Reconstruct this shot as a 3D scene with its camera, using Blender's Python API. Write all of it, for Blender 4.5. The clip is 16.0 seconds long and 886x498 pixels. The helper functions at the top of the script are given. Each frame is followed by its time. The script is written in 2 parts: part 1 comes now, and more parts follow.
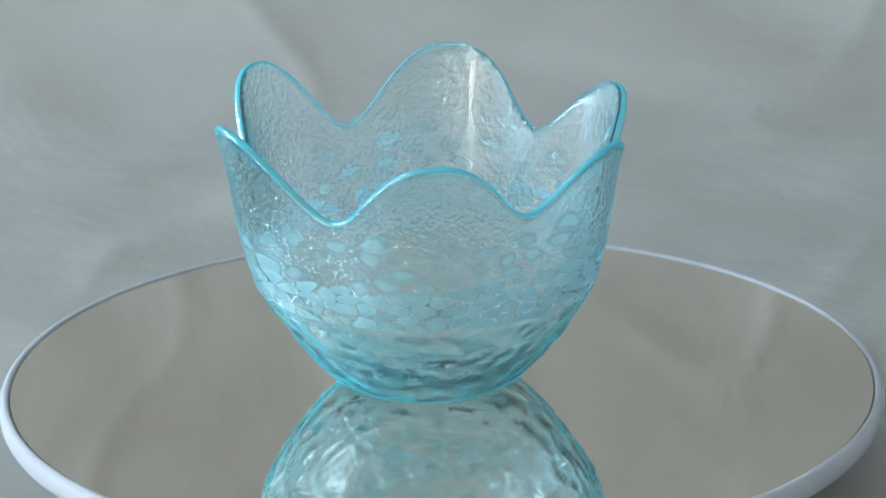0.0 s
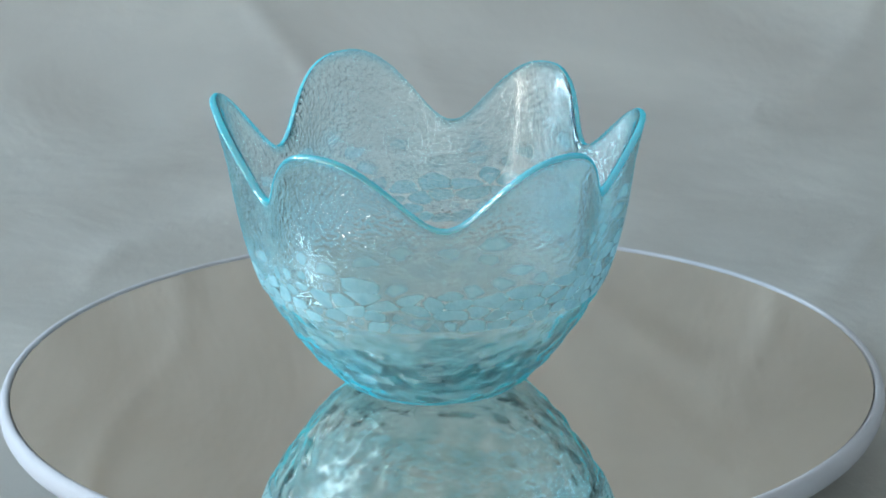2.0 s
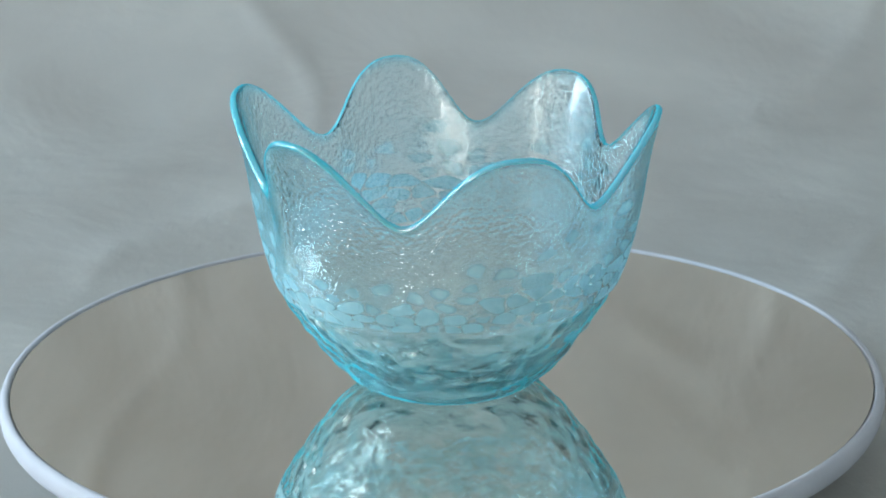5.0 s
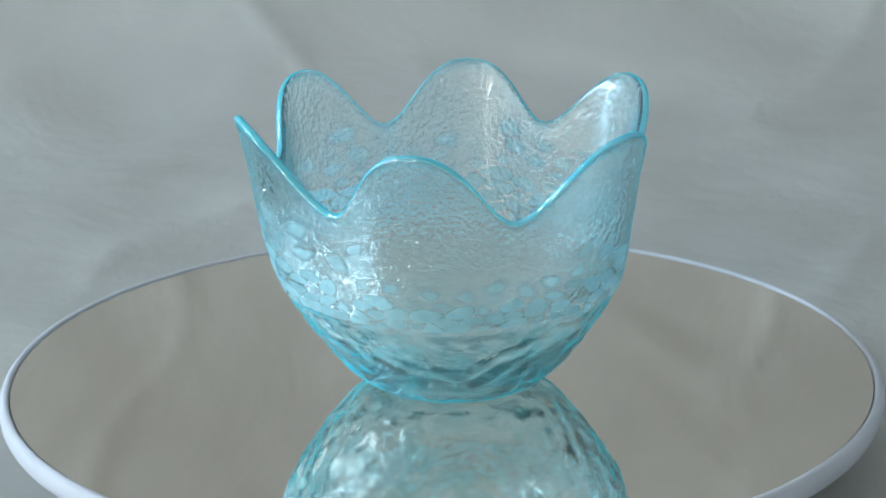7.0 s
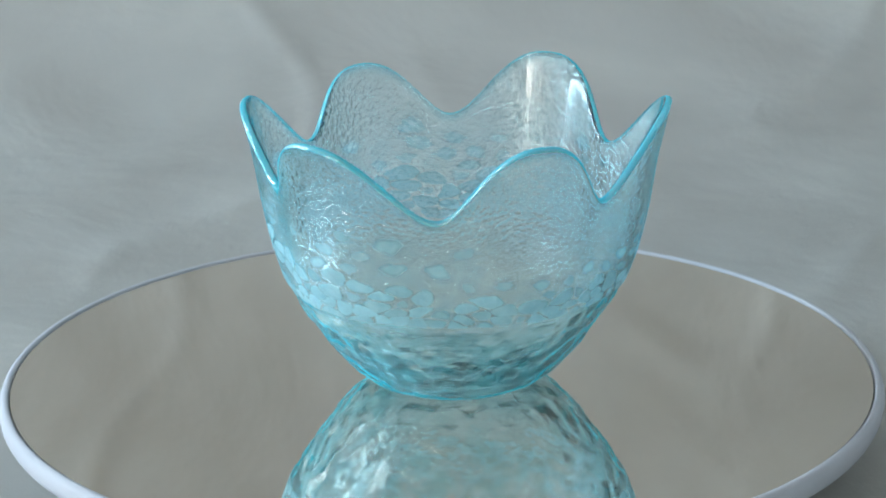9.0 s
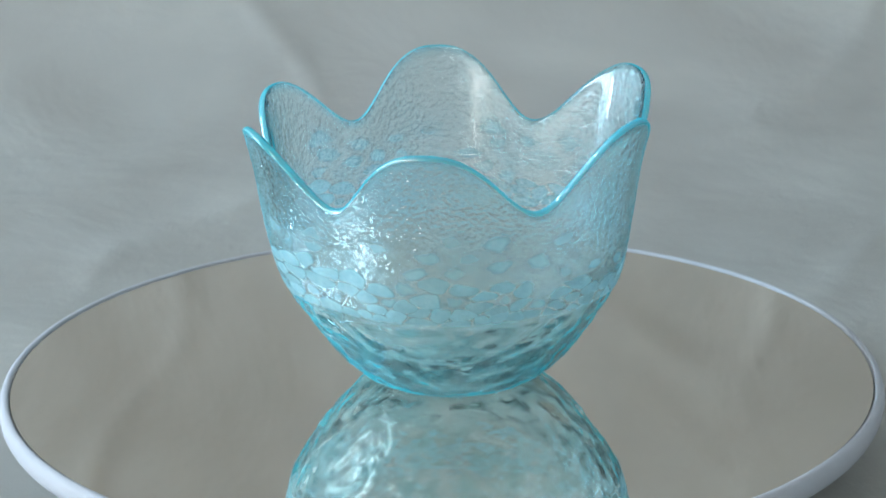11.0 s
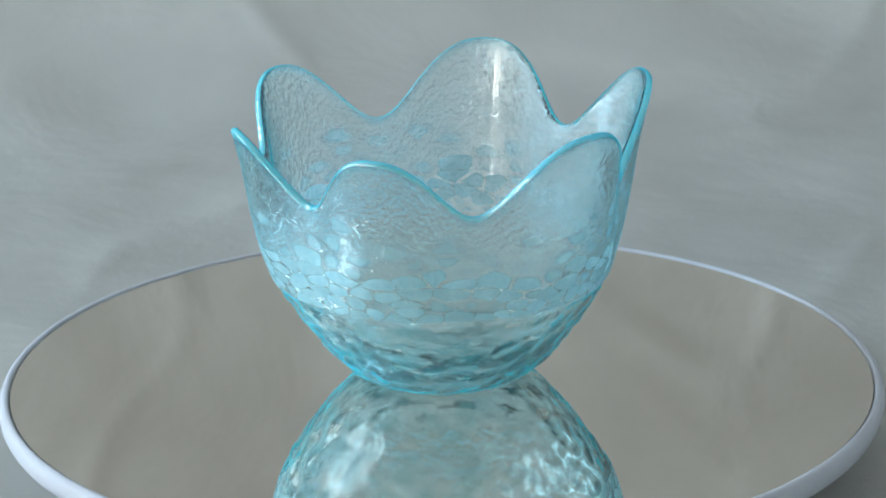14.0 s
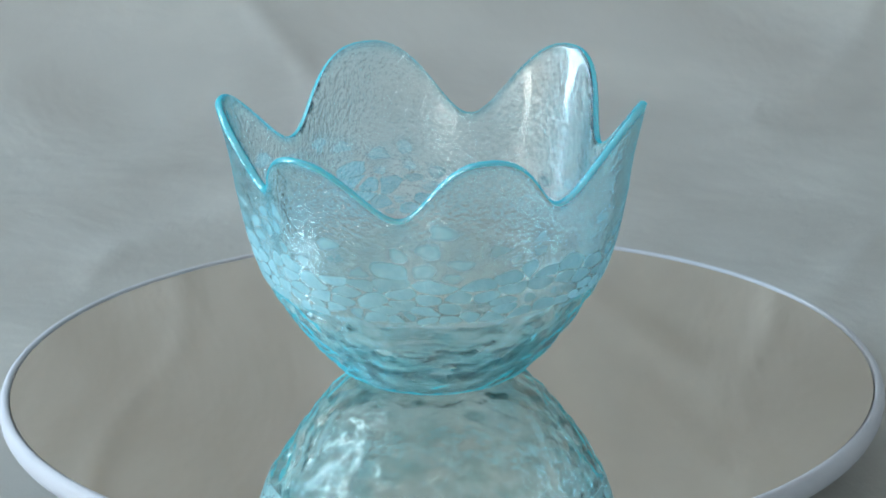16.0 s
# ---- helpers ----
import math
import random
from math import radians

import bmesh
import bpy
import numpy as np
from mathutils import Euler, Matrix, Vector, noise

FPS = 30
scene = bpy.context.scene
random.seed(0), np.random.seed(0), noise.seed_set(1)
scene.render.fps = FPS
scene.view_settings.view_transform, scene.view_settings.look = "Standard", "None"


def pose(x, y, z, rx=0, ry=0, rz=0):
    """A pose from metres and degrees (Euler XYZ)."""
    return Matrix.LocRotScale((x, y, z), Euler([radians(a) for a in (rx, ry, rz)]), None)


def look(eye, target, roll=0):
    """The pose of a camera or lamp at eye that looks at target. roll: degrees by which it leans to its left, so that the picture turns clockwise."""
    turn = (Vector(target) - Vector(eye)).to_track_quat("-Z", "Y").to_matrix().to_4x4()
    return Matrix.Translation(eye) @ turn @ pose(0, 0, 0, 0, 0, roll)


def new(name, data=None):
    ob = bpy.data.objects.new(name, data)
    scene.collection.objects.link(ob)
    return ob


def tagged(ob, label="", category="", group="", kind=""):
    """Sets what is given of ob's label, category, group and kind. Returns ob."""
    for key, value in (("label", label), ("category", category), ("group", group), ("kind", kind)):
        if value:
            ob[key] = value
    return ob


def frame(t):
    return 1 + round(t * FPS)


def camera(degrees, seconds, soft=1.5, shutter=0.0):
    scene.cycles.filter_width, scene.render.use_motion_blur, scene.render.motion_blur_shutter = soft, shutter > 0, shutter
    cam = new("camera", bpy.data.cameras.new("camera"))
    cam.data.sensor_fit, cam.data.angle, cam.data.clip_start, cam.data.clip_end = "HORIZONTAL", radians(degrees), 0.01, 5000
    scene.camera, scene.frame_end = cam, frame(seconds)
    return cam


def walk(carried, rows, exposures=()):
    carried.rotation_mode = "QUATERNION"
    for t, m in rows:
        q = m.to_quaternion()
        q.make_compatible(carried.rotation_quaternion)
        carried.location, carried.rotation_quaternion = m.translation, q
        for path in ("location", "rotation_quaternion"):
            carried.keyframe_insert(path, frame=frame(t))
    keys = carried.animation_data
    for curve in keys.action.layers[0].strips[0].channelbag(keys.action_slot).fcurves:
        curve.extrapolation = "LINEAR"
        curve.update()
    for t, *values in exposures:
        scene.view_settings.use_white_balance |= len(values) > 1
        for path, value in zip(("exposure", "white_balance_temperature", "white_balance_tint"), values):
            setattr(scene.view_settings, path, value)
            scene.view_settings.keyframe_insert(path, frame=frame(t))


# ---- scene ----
cam = camera(15.66, 16.0, soft=1.9)
cam.data.dof.use_dof, cam.data.dof.focus_distance, cam.data.dof.aperture_fstop = True, 0.70, 64
EYE = (0.0, -0.6835, 0.2612)
VIEW = look(EYE, (0.00107, 0.2638, -0.0591), -0.874)
walk(cam, [(0.0, VIEW), (16.0, VIEW)], exposures=[(0.0, -0.10), (16.0, -0.10)])

# ---- light ----
world = bpy.data.worlds.new("world")
scene.world = world
world.use_nodes = True
wn = world.node_tree.nodes
sky = wn.new("ShaderNodeTexSky")
sky.sky_type, sky.sun_disc = "NISHITA", False
sky.sun_elevation, sky.sun_rotation = radians(35), radians(60)
wn["Background"].inputs["Strength"].default_value = 0.08
world.node_tree.links.new(sky.outputs[0], wn["Background"].inputs["Color"])


def window_light(name, eye, target, w, h, watts, colour):
    data = bpy.data.lights.new(name, "AREA")
    data.shape, data.size, data.size_y, data.energy, data.color = "RECTANGLE", w, h, watts, colour
    ob = new(name, data)
    ob.matrix_world = look(eye, target)
    return ob


ZF = -0.030          # the tabletop on which the sheet lies
GROUND = ZF - 0.75   # the room's floor
LEFT, RIGHT, BACK, FRONT, TOP = -1.6, 1.5, 1.0, -1.7, 1.9
WIN_A = (-0.085, 0.355, -0.14, 1.36)     # window in the left wall: y0, y1, z0, z1
WIN_B = (-1.57, -1.17, -0.40, 0.75)    # window in the wall behind the camera: x0, x1, z0, z1
window_light("window_light_side", (LEFT - 0.02, 0.135, 0.61), (0, 0.135, 0.61), 0.44, 1.50, 59, (0.585, 0.82, 1.0))
window_light("window_light_rear", (-1.37, FRONT - 0.02, 0.175), (-1.37, 0, 0.175), 0.40, 1.15, 24, (1.0, 0.92, 0.83))


# ---- materials ----
def material(name):
    m = bpy.data.materials.new(name)
    m.use_nodes = True
    return m, m.node_tree.nodes, m.node_tree.links, m.node_tree.nodes["Principled BSDF"]


def texture(n, l, kind, scale, detail=4.0, stretch=(1, 1, 1), coords="Object"):
    c, mp = n.new("ShaderNodeTexCoord"), n.new("ShaderNodeMapping")
    mp.inputs["Scale"].default_value = stretch
    tx = n.new(kind)
    tx.inputs["Scale"].default_value = scale
    if "Detail" in tx.inputs:
        tx.inputs["Detail"].default_value = detail
    l.new(c.outputs[coords], mp.inputs["Vector"])
    l.new(mp.outputs[0], tx.inputs["Vector"])
    return tx


def ramp(n, l, source, *stops):
    r = n.new("ShaderNodeValToRGB")
    while len(r.color_ramp.elements) < len(stops):
        r.color_ramp.elements.new(0.5)
    for e, (at, col) in zip(r.color_ramp.elements, stops):
        e.position, e.color = at, (*col, 1)
    l.new(source, r.inputs[0])
    return r.outputs[0]


def bump(n, l, p, height, strength, distance, before=None):
    b = n.new("ShaderNodeBump")
    b.inputs["Strength"].default_value, b.inputs["Distance"].default_value = strength, distance
    l.new(height, b.inputs["Height"])
    if before:
        l.new(before, b.inputs["Normal"])
    l.new(b.outputs[0], p.inputs["Normal"])
    return b.outputs[0]


def plain(name, dark, light, rough, scale, metal=0.0, relief=0.0, relief_scale=None):
    m, n, l, p = material(name)
    t = texture(n, l, "ShaderNodeTexNoise", scale, 6)
    l.new(ramp(n, l, t.outputs[0], (0.3, dark), (0.7, light)), p.inputs["Base Color"])
    p.inputs["Roughness"].default_value, p.inputs["Metallic"].default_value = rough, metal
    if relief:
        g = texture(n, l, "ShaderNodeTexNoise", relief_scale or scale * 12, 3)
        bump(n, l, p, g.outputs[0], 0.4, relief)
    return m


def glass(name, tint, rough, ripple=0.0, ripple_scale=300, haze=0.0, flecks=False, cloud_colour=(0.42, 0.82, 0.95), lustre=0.0, sheen=0.0):
    """Slightly blue glass: the tint deepens where it is seen edge on. haze: milky cyan mixed in, also to brighten glass
    that gets too little light; flecks: that haze in streaks; lustre: a shimmering, uneven skin.
    """
    m, n, l, p = material(name)
    p.inputs["Base Color"].default_value = (0.985, 0.995, 1, 1)
    p.inputs["Transmission Weight"].default_value = 1
    p.inputs["IOR"].default_value = 1.5
    p.inputs["Roughness"].default_value = rough
    p.inputs["Coat Weight"].default_value = 1
    p.inputs["Coat IOR"].default_value = 1.002
    p.inputs["Coat Roughness"].default_value = rough
    p.inputs["Coat Tint"].default_value = (*tint, 1)
    if sheen:
        p.inputs["Sheen Weight"].default_value = sheen
        p.inputs["Sheen Roughness"].default_value = 0.32
        p.inputs["Sheen Tint"].default_value = (0.07, 0.74, 0.93, 1)
    edge = n.new("ShaderNodeAttribute")      # 1 on the rim, 0 a few millimetres below
    edge.attribute_name = "edge"
    l.new(ramp(n, l, edge.outputs["Fac"], (0.0, tint), (1.0, tuple(c ** 2 for c in tint))), p.inputs["Coat Tint"])
    normal = None
    if ripple:
        t = texture(n, l, "ShaderNodeTexNoise", ripple_scale, 2.0, (1, 1, 1.8))
        normal = bump(n, l, p, t.outputs[0], 1.0, ripple)

    def blend(amount, first, second):
        mix = n.new("ShaderNodeMixShader")
        l.new(amount, mix.inputs[0])
        l.new(first, mix.inputs[1])
        l.new(second, mix.inputs[2])
        return mix.outputs[0]

    shader = p.outputs[0]
    cloud = texture(n, l, "ShaderNodeTexNoise", 70, 4)
    if haze:
        d, tr, half = n.new("ShaderNodeBsdfDiffuse"), n.new("ShaderNodeBsdfTranslucent"), n.new("ShaderNodeValue")
        half.outputs[0].default_value = 0.5
        for k in (d, tr):
            l.new(ramp(n, l, edge.outputs["Fac"], (0.0, cloud_colour), (0.5, (0.04, 0.78, 0.96))), k.inputs["Color"])
            if normal:
                l.new(normal, k.inputs["Normal"])
        if flecks:      # cyan streaks painted in place of light refracted in the foot
            streak = texture(n, l, "ShaderNodeTexNoise", 190, 2, (1, 1, 1.6))
            amount = ramp(n, l, streak.outputs[0], (0.45, (haze * 0.2,) * 3), (0.62, (haze * 3.4,) * 3))
        else:
            amount = ramp(n, l, cloud.outputs[0], (0.35, (haze * 0.4,) * 3), (0.7, (haze * 1.6,) * 3))
        # the rim's glow, light carried inside the wall, is painted on as cyan
        more = n.new("ShaderNodeMath")
        more.operation, more.inputs[1].default_value = "MULTIPLY_ADD", 0.78
        l.new(edge.outputs["Fac"], more.inputs[0])
        l.new(amount, more.inputs[2])
        amount = more.outputs[0]
        shader = blend(amount, shader, blend(half.outputs[0], d.outputs[0], tr.outputs[0]))
    if lustre:
        g = n.new("ShaderNodeBsdfGlossy")
        g.inputs["Color"].default_value = (0.86, 0.95, 1.0, 1)
        g.inputs["Roughness"].default_value = 0.08
        glitter = texture(n, l, "ShaderNodeTexNoise", 950, 1.0)
        bump(n, l, g, glitter.outputs[0], 1.0, 0.00038, normal)
        amount = ramp(n, l, cloud.outputs[0], (0.3, (lustre * 0.6,) * 3), (0.7, (lustre * 1.4,) * 3))
        shader = blend(amount, shader, g.outputs[0])
    l.new(shader, n["Material Output"].inputs["Surface"])
    return m


GLASS_OUT = glass("pebbled_glass", (0.938, 0.992, 1.0), 0.03, haze=0.032, cloud_colour=(0.08, 0.80, 0.98), lustre=0.22, sheen=1.0)
GLASS_IN = glass("smooth_glass", (0.962, 0.996, 1.0), 0.01, sheen=1.0)
GLASS_BASE = glass("rippled_base_glass", (0.945, 0.993, 1.0), 0.02, ripple=0.00022, ripple_scale=380, haze=0.08, flecks=True, cloud_colour=(0.08, 0.82, 0.98), lustre=0.07, sheen=1.0)
# pale cyan haze and roughness added to lift the darkness where the bowl touches the mirror
GLASS_FOOT = glass("brightened_foot_glass", (0.95, 0.992, 1.0), 0.08, haze=0.20, cloud_colour=(0.30, 0.84, 0.96))
# clear well; its slight pale haze stands in for light missing in the base
GLASS_WELL = glass("brightened_well_glass", (0.98, 0.997, 1.0), 0.02, ripple=0.0003, ripple_scale=200, haze=0.02, cloud_colour=(0.50, 0.86, 0.95))


def spot_material(name, thin, thick):
    """Milky blue enamel, thinning out towards each spot's edge."""
    m, n, l, p = material(name)
    info, fade = n.new("ShaderNodeObjectInfo"), n.new("ShaderNodeAttribute")
    fade.attribute_name = "fade"
    t = texture(n, l, "ShaderNodeTexNoise", 400, 4)
    col = ramp(n, l, t.outputs[0], (0.3, (0.40, 0.75, 0.85)), (0.75, (0.54, 0.87, 0.94)))
    l.new(col, p.inputs["Base Color"])
    p.inputs["Roughness"].default_value = 0.2
    g = texture(n, l, "ShaderNodeTexVoronoi", 760)
    g.feature = "SMOOTH_F1"
    bump(n, l, p, g.outputs[0], 1.0, 0.0004)
    tr, cl = n.new("ShaderNodeBsdfTranslucent"), n.new("ShaderNodeBsdfTransparent")
    l.new(col, tr.inputs["Color"])
    a, b = n.new("ShaderNodeMixShader"), n.new("ShaderNodeMixShader")
    a.inputs[0].default_value = 0.4
    l.new(p.outputs[0], a.inputs[1])
    l.new(tr.outputs[0], a.inputs[2])
    times = n.new("ShaderNodeMath")
    times.operation = "MULTIPLY"
    l.new(ramp(n, l, info.outputs["Random"], (0.0, (thin,) * 3), (1.0, (thick,) * 3)), times.inputs[0])
    l.new(fade.outputs["Fac"], times.inputs[1])
    l.new(times.outputs[0], b.inputs[0])
    l.new(cl.outputs[0], b.inputs[1])
    l.new(a.outputs[0], b.inputs[2])
    l.new(b.outputs[0], n["Material Output"].inputs["Surface"])
    return m


ENAMEL = spot_material("milky_blue_enamel", 0.62, 0.95)
ENAMEL_THIN = spot_material("thin_blue_enamel", 0.3, 0.7)


def cloth_material():
    m, n, l, p = material("creased_cream_cloth")
    t = texture(n, l, "ShaderNodeTexNoise", 9, 7)
    t.inputs["Distortion"].default_value = 0.6
    col = ramp(n, l, t.outputs[0], (0.32, (0.350, 0.328, 0.302)), (0.52, (0.395, 0.378, 0.355)), (0.68, (0.450, 0.436, 0.408)))
    l.new(col, p.inputs["Base Color"])
    p.inputs["Roughness"].default_value = 0.75
    a = texture(n, l, "ShaderNodeTexNoise", 13, 7)
    a.inputs["Roughness"].default_value, a.inputs["Distortion"].default_value = 0.52, 0.4
    nn = bump(n, l, p, a.outputs[0], 0.5, 0.0065)
    c = texture(n, l, "ShaderNodeTexNoise", 7, 3)      # sharp creases left by folding
    c.noise_type = "RIDGED_MULTIFRACTAL"
    nn = bump(n, l, p, c.outputs[0], 0.4, 0.0014, nn)
    w = texture(n, l, "ShaderNodeTexNoise", 1500, 2)
    bump(n, l, p, w.outputs[0], 0.3, 0.0003, nn)
    return m


CLOTH = cloth_material()
PLASTIC = plain("white_plastic", (0.43, 0.43, 0.47), (0.49, 0.49, 0.53), 0.75, 40, relief=0.0001, relief_scale=700)
DARK = plain("dark_joint", (0.05, 0.045, 0.045), (0.08, 0.07, 0.07), 0.6, 200)
MIRROR = plain("mirror_silver", (0.79, 0.757, 0.705), (0.82, 0.787, 0.735), 0.015, 14, metal=1.0)
WALL = plain("wall_paint", (0.76, 0.75, 0.72), (0.82, 0.81, 0.78), 0.9, 3, relief=0.0005, relief_scale=150)
FLOORING = plain("dark_floor_wood", (0.10, 0.060, 0.035), (0.17, 0.105, 0.065), 0.4, 6)
BOARD = plain("table_board", (0.50, 0.44, 0.36), (0.60, 0.54, 0.46), 0.5, 8)
FRAME = plain("window_paint", (0.75, 0.75, 0.74), (0.8, 0.8, 0.79), 0.4, 10)


# ---- building blocks ----
def mesh_object(name, verts, faces, mats, slots=None, smooth=True, parent=None, label=""):
    me = bpy.data.meshes.new(name)
    me.from_pydata(verts, [], faces)
    for m in mats if isinstance(mats, (list, tuple)) else [mats]:
        me.materials.append(m)
    if slots is not None:
        me.polygons.foreach_set("material_index", slots)
    me.polygons.foreach_set("use_smooth", [smooth] * len(faces))
    me.update()
    ob = new(name, me)
    ob.parent = parent
    return tagged(ob, label)


def box(name, lo, hi, mat, parent=None, bevel=0.0, label=""):
    bm = bmesh.new()
    bmesh.ops.create_cube(bm, size=1)
    for v in bm.verts:
        v.co = Vector([(a + b) / 2 + c * (b - a) for a, b, c in zip(lo, hi, v.co)])
    if bevel:
        bmesh.ops.bevel(bm, geom=bm.edges[:], offset=bevel, segments=2, affect="EDGES")
    me = bpy.data.meshes.new(name)
    bm.to_mesh(me)
    bm.free()
    me.materials.append(mat)
    ob = new(name, me)
    ob.parent = parent
    return tagged(ob, label)


def lathe(name, profile, mat, parent=None, steps=192, label="", closed=False):
    """A turned body round z from (radius, height) pairs."""
    verts, faces = [], []
    for r, z in profile:
        for k in range(steps):
            a = 2 * math.pi * k / steps
            verts.append((r * math.cos(a), r * math.sin(a), z))
    rows = len(profile)
    for i in range(rows if closed else rows - 1):
        j = (i + 1) % rows
        for k in range(steps):
            k2 = (k + 1) % steps
            faces.append((i * steps + k, i * steps + k2, j * steps + k2, j * steps + k))
    if not closed:
        for i, turn in ((0, -1), (rows - 1, 1)):
            at = len(verts)
            verts += [verts[i * steps + k] for k in range(steps)]
            faces.append(tuple(at + k for k in range(steps))[::turn])
    return mesh_object(name, verts, faces, mat, parent=parent, label=label)


# ---- the room ----
def wall_with_opening(name, lo, hi, axis, opening, parent=None):
    """A wall slab in four pieces of one mesh round an opening. axis 0: the wall runs along x, axis 1: along y."""
    a0, a1, z0, z1 = opening
    bm = bmesh.new()
    spans = [((lo[axis], a0), (lo[2], hi[2])), ((a1, hi[axis]), (lo[2], hi[2])), ((a0, a1), (lo[2], z0)), ((a0, a1), (z1, hi[2]))]
    for (s0, s1), (h0, h1) in spans:
        l2, h_2 = list(lo), list(hi)
        l2[axis], h_2[axis], l2[2], h_2[2] = s0, s1, h0, h1
        for v in bmesh.ops.create_cube(bm, size=1)["verts"]:
            v.co = Vector([(a + b) / 2 + c * (b - a) for a, b, c in zip(l2, h_2, v.co)])
    me = bpy.data.meshes.new(name)
    bm.to_mesh(me)
    bm.free()
    me.materials.append(WALL)
    return tagged(new(name, me), "plain matt cream painted wall with a window opening", "wall", kind="structure")


def build_room():
    low, high = GROUND - 0.05, TOP + 0.05
    tagged(box("floor", (LEFT, FRONT, low), (RIGHT, BACK, GROUND), FLOORING), "plain dark brown wooden floor of the room", "floor", kind="structure")
    tagged(box("ceiling", (LEFT, FRONT, TOP), (RIGHT, BACK, high), WALL), "plain matt white ceiling", "ceiling", kind="structure")
    wall_with_opening("wall_west", (LEFT - 0.1, FRONT - 0.1, low), (LEFT, BACK + 0.1, high), 1, WIN_A)
    wall_with_opening("wall_south", (LEFT, FRONT - 0.1, low), (RIGHT, FRONT, high), 0, WIN_B)
    for name, lo, hi in (("wall_east", (RIGHT, FRONT - 0.1, low), (RIGHT + 0.1, BACK + 0.1, high)),
                         ("wall_north", (LEFT, BACK, low), (RIGHT, BACK + 0.1, high))):
        tagged(box(name, lo, hi, WALL), "plain matt white painted wall", "wall", kind="structure")


def build_window(name, axis, at, opening):
    """A white window frame with a middle bar, set in the wall's opening."""
    a0, a1, z0, z1 = opening
    win = tagged(new(name), "white painted window frame with a middle bar", "window", kind="structure")
    w, mid = 0.03, (a0 + a1) / 2
    bars = [("frame_bar", a0, a0 + w, z0, z1), ("frame_bar", a1 - w, a1, z0, z1), ("frame_bar", a0 + w, a1 - w, z0, z0 + w),
            ("frame_bar", a0 + w, a1 - w, z1 - w, z1), ("middle_bar", mid - 0.012, mid + 0.012, z0 + w, z1 - w)]
    for bar, b0, b1, h0, h1 in bars:
        lo, hi = ([b0, at - 0.012, h0], [b1, at - 0.002, h1]) if axis == 0 else ([at - 0.012, b0, h0], [at - 0.002, b1, h1])
        box(bar, lo, hi, FRAME, win, 0.002)


def build_table():
    table = tagged(new("table"), "plain pale wooden table covered by the cloth", "table")
    table.location = (0, 0, GROUND)
    box("tabletop", (-0.135, -0.30, 0.72), (0.60, 0.62, 0.75), BOARD, table, 0.003)
    for x in (-0.10, 0.55):
        for y in (-0.25, 0.57):
            box("leg", (x - 0.025, y - 0.025, 0), (x + 0.025, y + 0.025, 0.72), BOARD, table, 0.003)


def build_cloth():
    """The cream sheet: flat on the surface, then sweeping up behind."""
    nx, ns = 200, 260
    y0, bend, rad, rise = -0.28, 0.24, 0.22, 0.42
    flat, arc = bend - y0, rad * math.pi / 2
    total = flat + arc + rise
    verts, faces = [], []
    for j in range(ns + 1):
        s = total * j / ns
        if s < flat:
            y, z, ny, nz = y0 + s, 0.0, 0.0, 1.0
        elif s < flat + arc:
            a = (s - flat) / rad
            y, z, ny, nz = bend + rad * math.sin(a), rad * (1 - math.cos(a)), -math.sin(a), math.cos(a)
        else:
            y, z, ny, nz = bend + rad, rad + s - flat - arc, -1.0, 0.0
        for i in range(nx + 1):
            x0 = -0.14 - 0.12 * min(1.0, max(0.0, (y - 0.08) / 0.30))
            x = x0 + (0.50 - x0) * i / nx
            q = Vector((x, s, 0))
            big = noise.fractal(q * 5.0 + Vector((3, 1, 0)), 1.0, 2.0, 3) * 0.0012
            fold = 1 - abs(noise.noise(Vector((x * 6 + s * 3.0, s * 5.0 - x * 2, 4.2))))
            fold2 = 1 - abs(noise.noise(Vector((x * 11 - s * 5.0, s * 8.0 + x * 4, 9.7))))
            d = big + 0.0005 * fold ** 16 + 0.0012 * fold2 ** 22
            away = min(1.0, max(0.0, (math.hypot(x, y) - 0.10) / 0.08)) if s < flat else 1.0
            d = 0.0022 + max(0.0, d * away + 0.002 * away)
            verts.append((x, y + ny * d, ZF + z + nz * d))
    w = nx + 1
    for j in range(ns):
        for i in range(nx):
            faces.append((j * w + i, j * w + i + 1, (j + 1) * w + i + 1, (j + 1) * w + i))
    ob = mesh_object("backdrop", verts, faces, CLOTH)
    mod = ob.modifiers.new("thickness", "SOLIDIFY")
    mod.thickness, mod.offset = 0.0015, -1
    return tagged(ob, "creased pale cream cloth sheet sweeping up behind the turntable", "backdrop", kind="structure")


# ---- the turntable ----
def build_turntable():
    table = tagged(new("turntable"), "round white turntable with a mirror top, turning on the cloth", "turntable")
    table.location = (0, 0, ZF + 0.0022)
    h = -table.location[2]
    lathe("base", [(0.066, 0.0), (0.070, 0.001), (0.072, 0.003), (0.072, h - 0.0085), (0.070, h - 0.0075)], PLASTIC, table)
    platter = tagged(new("platter"), "", "")
    platter.parent = table
    platter.location = (0, 0, h)
    lathe("rim", [(0.0976, -0.0050), (0.0976, 0.0001), (0.0978, 0.0004), (0.0983, 0.0005), (0.0989, 0.0003), (0.0994, -0.0003),
                  (0.0997, -0.0012), (0.0998, -0.0022), (0.0996, -0.0036), (0.0990, -0.0047), (0.0978, -0.0052)], PLASTIC, platter, 256,
          "glossy white plastic rim", closed=True)
    lathe("platter_plate", [(0.0974, -0.0055), (0.0974, -0.0022)], DARK, platter, 128)
    lathe("mirror", [(0.09725, -0.0020), (0.09725, 0.0)], MIRROR, platter, 256, "round mirror glass top")
    return table, platter


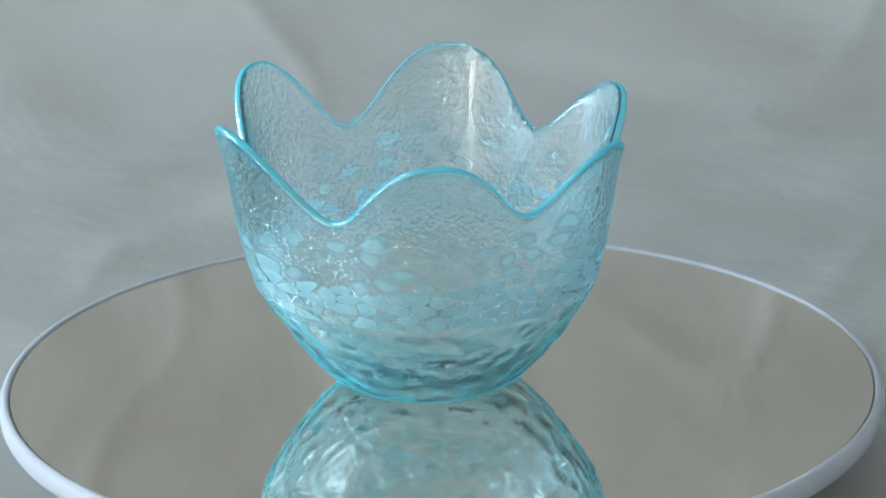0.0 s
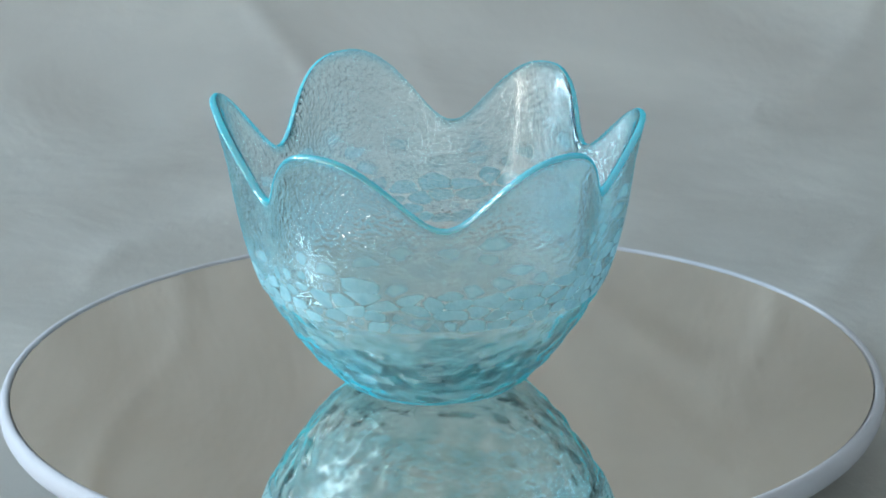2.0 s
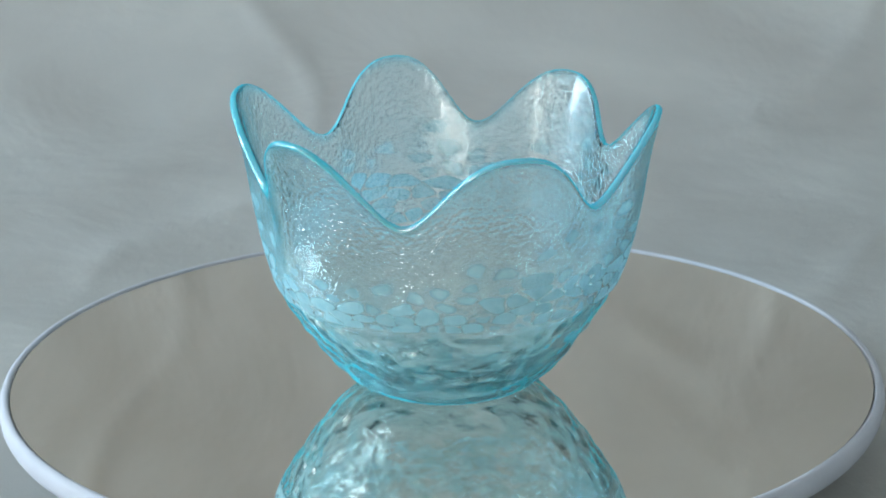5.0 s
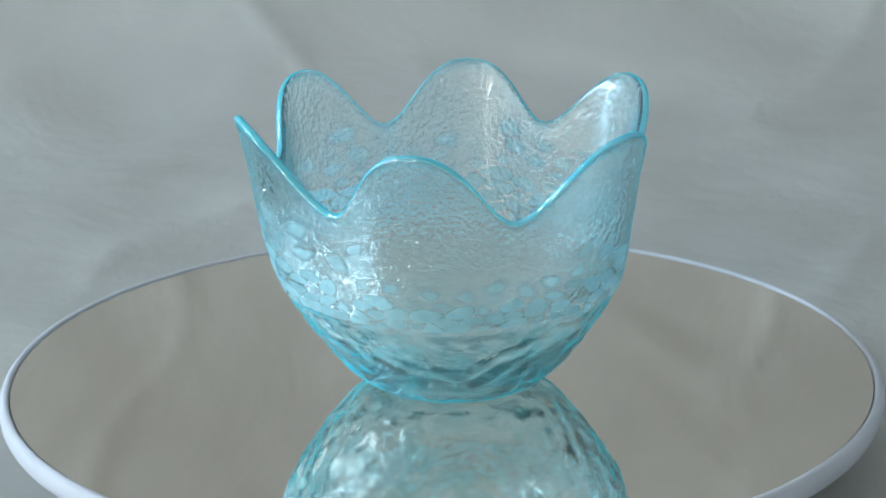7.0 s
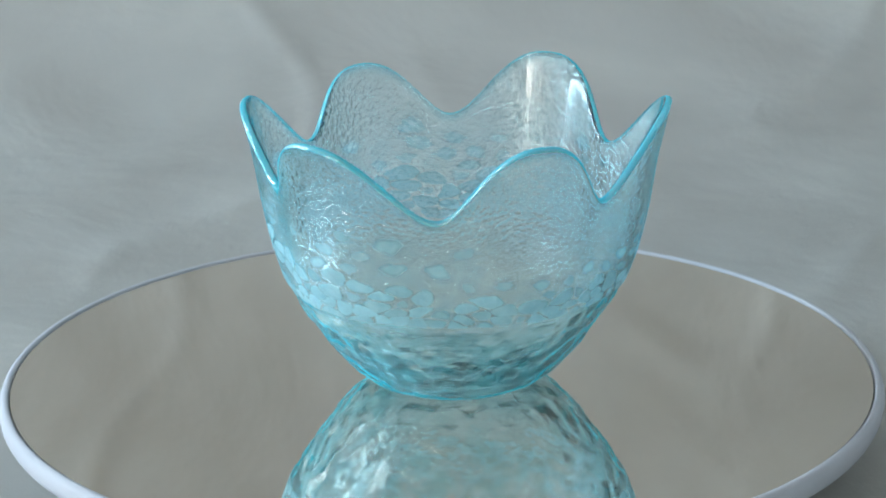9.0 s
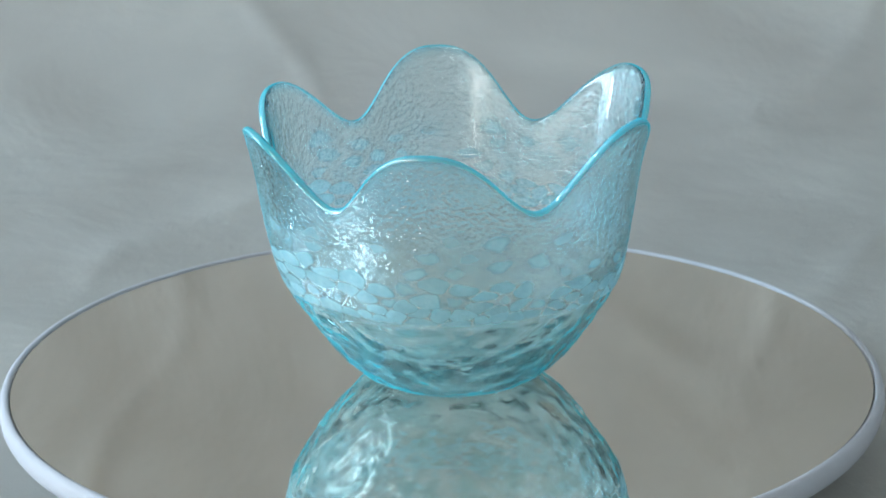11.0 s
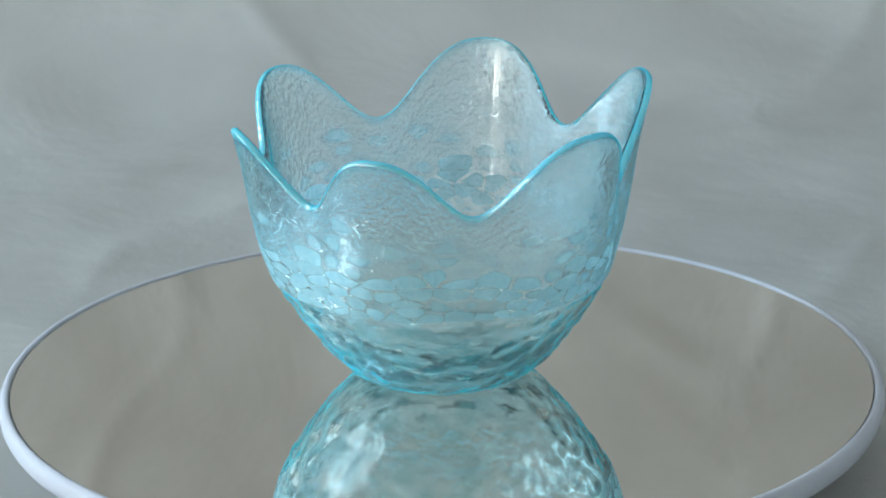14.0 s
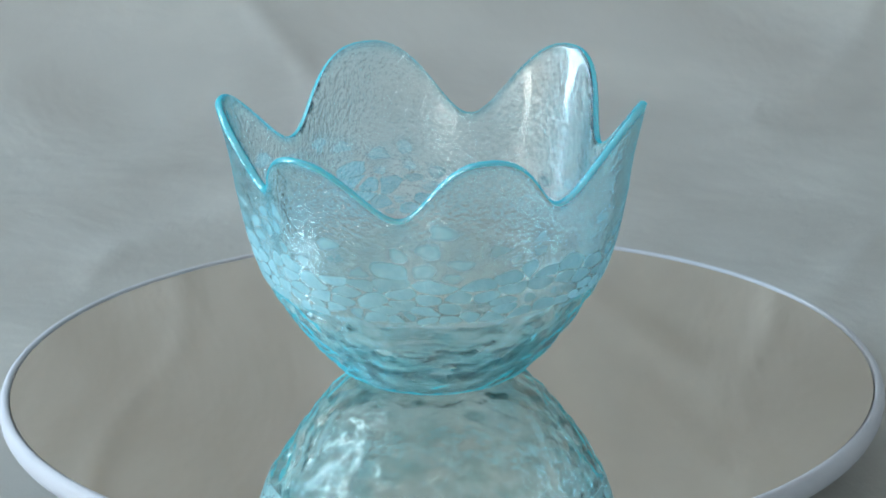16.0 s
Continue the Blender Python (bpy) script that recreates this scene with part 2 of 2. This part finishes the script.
# ---- the glass bowl ----
CENTRE = (-0.0029, -0.0018)
Z_FOOT = 0.0246      # where the pebbled wall ends and the thick clear foot begins
TURN = 16.406        # degrees a second
RIM = [(-86.7, 0.0640), (-57.2, 0.0497), (-30.8, 0.0617), (-3.0, 0.0489), (21.8, 0.0633), (50.4, 0.0492),
       (82.0, 0.0655), (116.5, 0.0495), (144.4, 0.0666), (174.7, 0.0492), (206.0, 0.0654), (241.1, 0.0488)]
PROFILE = [(0.0, 0.0150), (0.0005, 0.0178), (0.0020, 0.0212), (0.0050, 0.0248), (0.0100, 0.0291), (0.0160, 0.0334),
           (0.0230, 0.0376), (0.0320, 0.0406), (0.0420, 0.0425), (0.0520, 0.0441), (0.0600, 0.0459), (0.0680, 0.0478)]


WELL = [(0.0036, 0.0080), (0.0040, 0.0125), (0.0053, 0.0172), (0.0080, 0.0218), (0.0122, 0.0264), (0.0175, 0.0309), (0.0240, 0.0349), (0.0320, 0.0383), (0.0420, 0.0403)]


def smooth_table(rows, x):
    """Monotone cubic through the rows."""
    xs = [r[0] for r in rows]
    k = max(0, min(len(xs) - 2, next((i for i in range(len(xs) - 1) if x < xs[i + 1]), len(xs) - 2)))

    def slope(i):
        if i <= 0 or i >= len(rows) - 1:
            j = min(max(i, 0), len(rows) - 2)
            return (rows[j + 1][1] - rows[j][1]) / (rows[j + 1][0] - rows[j][0])
        a = (rows[i][1] - rows[i - 1][1]) / (rows[i][0] - rows[i - 1][0])
        b = (rows[i + 1][1] - rows[i][1]) / (rows[i + 1][0] - rows[i][0])
        return 2 * a * b / (a + b) if a * b > 0 else 0.0
    h = xs[k + 1] - xs[k]
    t = (x - xs[k]) / h
    a, b = rows[k][1], rows[k + 1][1]
    return (2 * t**3 - 3 * t**2 + 1) * a + (t**3 - 2 * t**2 + t) * h * slope(k) + (3 * t**2 - 2 * t**3) * b + (t**3 - t**2) * h * slope(k + 1)


def rim_wave(deg):
    """Height of the rim, and 1 at a lobe's tip, -1 in a valley."""
    d = (deg + 86.7) % 360 - 86.7
    for k in range(12):
        a0, z0 = RIM[k]
        a1, z1 = RIM[(k + 1) % 12]
        a1 += 360 if k == 11 else 0
        if a0 <= d <= a1:
            u = (d - a0) / (a1 - a0)
            # lobes are broad and round, valleys tighter
            u = u ** 1.22 if k % 2 == 0 else 1 - (1 - u) ** 1.22
            c = (1 + math.cos(math.pi * u)) / 2
            return z1 + (z0 - z1) * c, (2 * c - 1) * (1 if k % 2 == 0 else -1)
    return RIM[0][1], 1.0


FINE = [smooth_table(PROFILE, 0.00005 * k) for k in range(1402)]


def wall_radius(deg, z, wave=None):
    """Outer radius of the bowl at an angle and a height."""
    t = min(1, max(0, (z - 0.016) / 0.030))
    u = min(1400.0, max(0.0, z / 0.00005))
    k = int(u)
    wave = rim_wave(deg)[1] if wave is None else wave
    return FINE[k] + (FINE[k + 1] - FINE[k]) * (u - k) + (0.0018 * wave - 0.0006) * t * t * (3 - 2 * t)


def relief(x, y, z, top):
    """How far the skin dips: fine pebbles on the wall, broad ripples on the foot, none on the rim."""
    near = noise.voronoi(Vector((x * 1150, y * 1150, z * 1150)))[0][0]
    pebble = 0.00015 * min(1.0, 1.6 * near * near)
    foot = min(1.0, max(0.0, (Z_FOOT + 0.0005 - z) / 0.002))
    ripple = 0.0013 * (0.5 + 0.5 * noise.noise(Vector((x * 250, y * 250, z * 250 + 7)))) if foot else 0.0
    fade = min(1.0, max(0.0, (top - z - 0.0008) / 0.0025)) * min(1.0, z / 0.0015)
    return (pebble * (1 - 0.6 * foot) + ripple * foot) * fade


def build_bowl():
    bowl = tagged(new("glass_bowl"), "pale turquoise glass bowl with a six-lobed wavy rim, on the mirror", "bowl")
    na, no, ni = 1200, 250, 36
    verts, faces, slots = [], [], []
    rows = []
    floor_z = WELL[0][0]
    for k in range(na):
        deg = 360 * k / na
        a = radians(deg)
        top, wave = rim_wave(deg)
        col = []
        # outer wall, bottom to top
        for j in range(no + 1):
            z = (top - 0.0009) * (j / no) ** 1.12
            r = wall_radius(deg, z, wave)
            r -= relief(r * math.cos(a), r * math.sin(a), z, top)
            col.append((r, z, 2 if z < Z_FOOT else 0))
        r_o, thick = wall_radius(deg, top), 0.0021
        # rounded edge
        for j in range(1, 8):
            b = math.pi * j / 8
            col.append((r_o - thick / 2 + thick / 2 * math.cos(b), top - 0.0009 + 0.0010 * math.sin(b), 0 if j < 5 else 1))
        # inner wall, top to bottom
        for j in range(ni + 1):
            u = j / ni
            z = (top - 0.0009) + (floor_z - top + 0.0009) * (1 - (1 - u) ** 1.5)
            t = max(0.0, min(1.0, (z - 0.026) / 0.010))
            t = t * t * (3 - 2 * t)
            r = ((1 - t) * smooth_table(WELL, z) if t < 1 else 0.0) + t * (wall_radius(deg, z, wave) - thick)
            col.append((r, z, 3 if z < 0.020 else 1))
        rows.append(col)
    m = len(rows[0])
    for k, col in enumerate(rows):
        a = 2 * math.pi * k / na
        for r, z, _ in col:
            verts.append((r * math.cos(a), r * math.sin(a), z))
    for k in range(na):
        k2 = (k + 1) % na
        for j in range(m - 1):
            faces.append((k * m + j, k2 * m + j, k2 * m + j + 1, k * m + j + 1))
            slots.append(rows[k][j][2])
    # bottom disc (slightly hollow) and the well's floor
    for ring, j, sign, mat, mid in ((0, 0, 1, 4, 0.0004), (1, m - 1, -1, 3, -0.0003)):
        r0, z0 = rows[0][j][0], rows[0][j][1]
        prev = [k * m + j for k in range(na)]
        for f in (0.8, 0.6, 0.4, 0.2):
            cur = []
            for k in range(na):
                a = 2 * math.pi * k / na
                r = rows[k][j][0] * f
                cur.append(len(verts))
                verts.append((r * math.cos(a), r * math.sin(a), z0 + mid * (1 - f * f)))
            for k in range(na):
                k2 = (k + 1) % na
                q = (prev[k], cur[k], cur[k2], prev[k2])
                faces.append(q if sign > 0 else q[::-1])
                slots.append(mat)
            prev = cur
        faces.append(tuple(prev[::-1]) if sign > 0 else tuple(prev))
        slots.append(mat)
    mesh_object("bowl_body", verts, faces, [GLASS_OUT, GLASS_IN, GLASS_BASE, GLASS_WELL, GLASS_FOOT], slots, parent=bowl)
    body = bowl.children[0].data
    edge = [max(0.0, 1 - (rim_wave(math.degrees(math.atan2(y, x)))[0] - z) / 0.0027) for x, y, z in verts]
    body.attributes.new("edge", "FLOAT", "POINT").data.foreach_set("value", [e ** 1.5 for e in edge])
    return bowl


# how high the spots reach round the wall: degrees, metres
BAND = [(-40, 0.0440), (8, 0.0440), (65, 0.0420), (122, 0.0415), (163, 0.0360), (195, 0.0385), (221, 0.0435), (270, 0.0430), (320, 0.0440), (368, 0.0440)]


def clip_cell(poly, mx, my, dx, dy):
    """Keep the side of the poly where (p - m) . d <= 0."""
    out = []
    for i, p in enumerate(poly):
        q = poly[(i + 1) % len(poly)]
        a, b = (p[0] - mx) * dx + (p[1] - my) * dy, (q[0] - mx) * dx + (q[1] - my) * dy
        if a <= 0:
            out.append(p)
        if a * b < 0:
            t = a / (a - b)
            out.append((p[0] + t * (q[0] - p[0]), p[1] + t * (q[1] - p[1])))
    return out


def build_spots(bowl):
    """Milky enamel spots, packed like cobbles round the belly, thinner and looser towards the top."""
    rng = random.Random(11)
    girth, flat = 2 * math.pi * 0.039, 0.50
    turn = girth * flat
    seeds = []
    for _ in range(9000):
        s, z = rng.uniform(0, turn), Z_FOOT + 0.0006 + 0.026 * rng.random() ** 1.2
        need = 0.0014 + 0.0014 * (z - Z_FOOT) / 0.016 + 0.0022 * rng.random() ** 1.5
        if all(min(abs(s - a), turn - abs(s - a)) ** 2 + (z - b) ** 2 > need ** 2 for a, b in seeds):
            seeds.append((s, z))
    made = 0
    for s, z in sorted(seeds, key=lambda c: c[1]):
        if made >= 300:
            break
        at = math.degrees(2 * math.pi * s / turn) % 360
        patch = noise.noise(Vector((math.cos(radians(at)) * 6, math.sin(radians(at)) * 6, 2.3)))
        limit = smooth_table(BAND, at) + 0.001 + 0.004 * patch
        if z > limit + rng.uniform(-0.004, 0.005) or rng.random() < 0.03:
            continue
        big = 0.0024 + 0.0013 * rng.random() + 0.0008 * (z < Z_FOOT + 0.009)
        seed = rng.uniform(0, 50)
        poly = []
        for k in range(16):
            a = 2 * math.pi * k / 16
            q = big * (1 + 0.75 * noise.noise(Vector((math.cos(a) * 1.2, math.sin(a) * 1.2, seed))))
            poly.append((s + q * math.cos(a), max(Z_FOOT + 0.0002, z + q * math.sin(a))))
        for a, b in seeds:
            for da in (-turn, 0, turn):
                dx, dy = a + da - s, b - z
                if 0 < dx * dx + dy * dy < 0.010 ** 2:
                    poly = clip_cell(poly, s + dx / 2, z + dy / 2, dx, dy)
        if len(poly) < 3:
            continue
        cx, cy = sum(p[0] for p in poly) / len(poly), sum(p[1] for p in poly) / len(poly)
        for _ in range(2):
            poly = [((p[0] * w + q[0] * (1 - w)), (p[1] * w + q[1] * (1 - w))) for i, p in enumerate(poly)
                    for q in [poly[(i + 1) % len(poly)]] for w in (0.75, 0.25)]
        # drop points that lie close together
        slim = [poly[0]]
        for p in poly[1:]:
            if math.hypot(p[0] - slim[-1][0], p[1] - slim[-1][1]) > 0.00016:
                slim.append(p)
        poly = []
        for p in slim:
            q = noise.noise_vector(Vector((p[0] * 900, p[1] * 900, seed))) * 0.00022 + noise.noise_vector(Vector((p[0] * 350, p[1] * 350, seed))) * 0.0004
            poly.append((p[0] + q.x, p[1] + q.y))
        grow = rng.uniform(0.98, 1.12)
        rings = []
        soft = z > limit - 0.0085 or rng.random() < 0.14
        for f, lift in ((1.0, 0.0), (0.55 if soft else 0.86, 0.00003), (0.35 if soft else 0.45, 0.00006)):
            ring = []
            for p in poly:
                px, py = (cx + (p[0] - cx) * f * grow) / flat, cy + (p[1] - cy) * f * grow * (1.25 if soft else 1.0)
                deg = math.degrees(px / 0.039)
                r = wall_radius(deg, py) + lift + 0.00001
                ring.append((r * math.cos(radians(deg)), r * math.sin(radians(deg)), py))
            rings.append(ring)
        n = len(poly)
        verts = [v for ring in rings for v in ring]
        faces = [(i * n + k, i * n + (k + 1) % n, (i + 1) * n + (k + 1) % n, (i + 1) * n + k) for i in range(2) for k in range(n)]
        faces.append(tuple(2 * n + k for k in range(n)))
        ob = mesh_object("spot", verts, faces, ENAMEL_THIN if soft else ENAMEL, parent=bowl)
        ob.data.attributes.new("fade", "FLOAT", "POINT").data.foreach_set("value", [0.0] * n + [0.55 if soft else 1.0] * n + [0.8 if soft else 1.0] * n)
        made += 1
    return made


build_room()
build_window("window_1", 1, LEFT, WIN_A)
build_window("window_2", 0, FRONT, WIN_B)
build_table()
build_cloth()
turntable, platter = build_turntable()
bowl = build_bowl()
build_spots(bowl)


def motions():
    """The platter turns steadily and carries the bowl round."""
    table_h = platter.location[2]
    spin, ride = [], []
    for k in range(33):
        t = 0.5 * k
        spin.append((t, pose(0, 0, table_h, 0, 0, TURN * t)))
        ride.append((t, pose(0, 0, 0, 0, 0, TURN * t) @ pose(CENTRE[0], CENTRE[1], 0.0002)))
    walk(platter, spin)
    walk(bowl, ride)


motions()
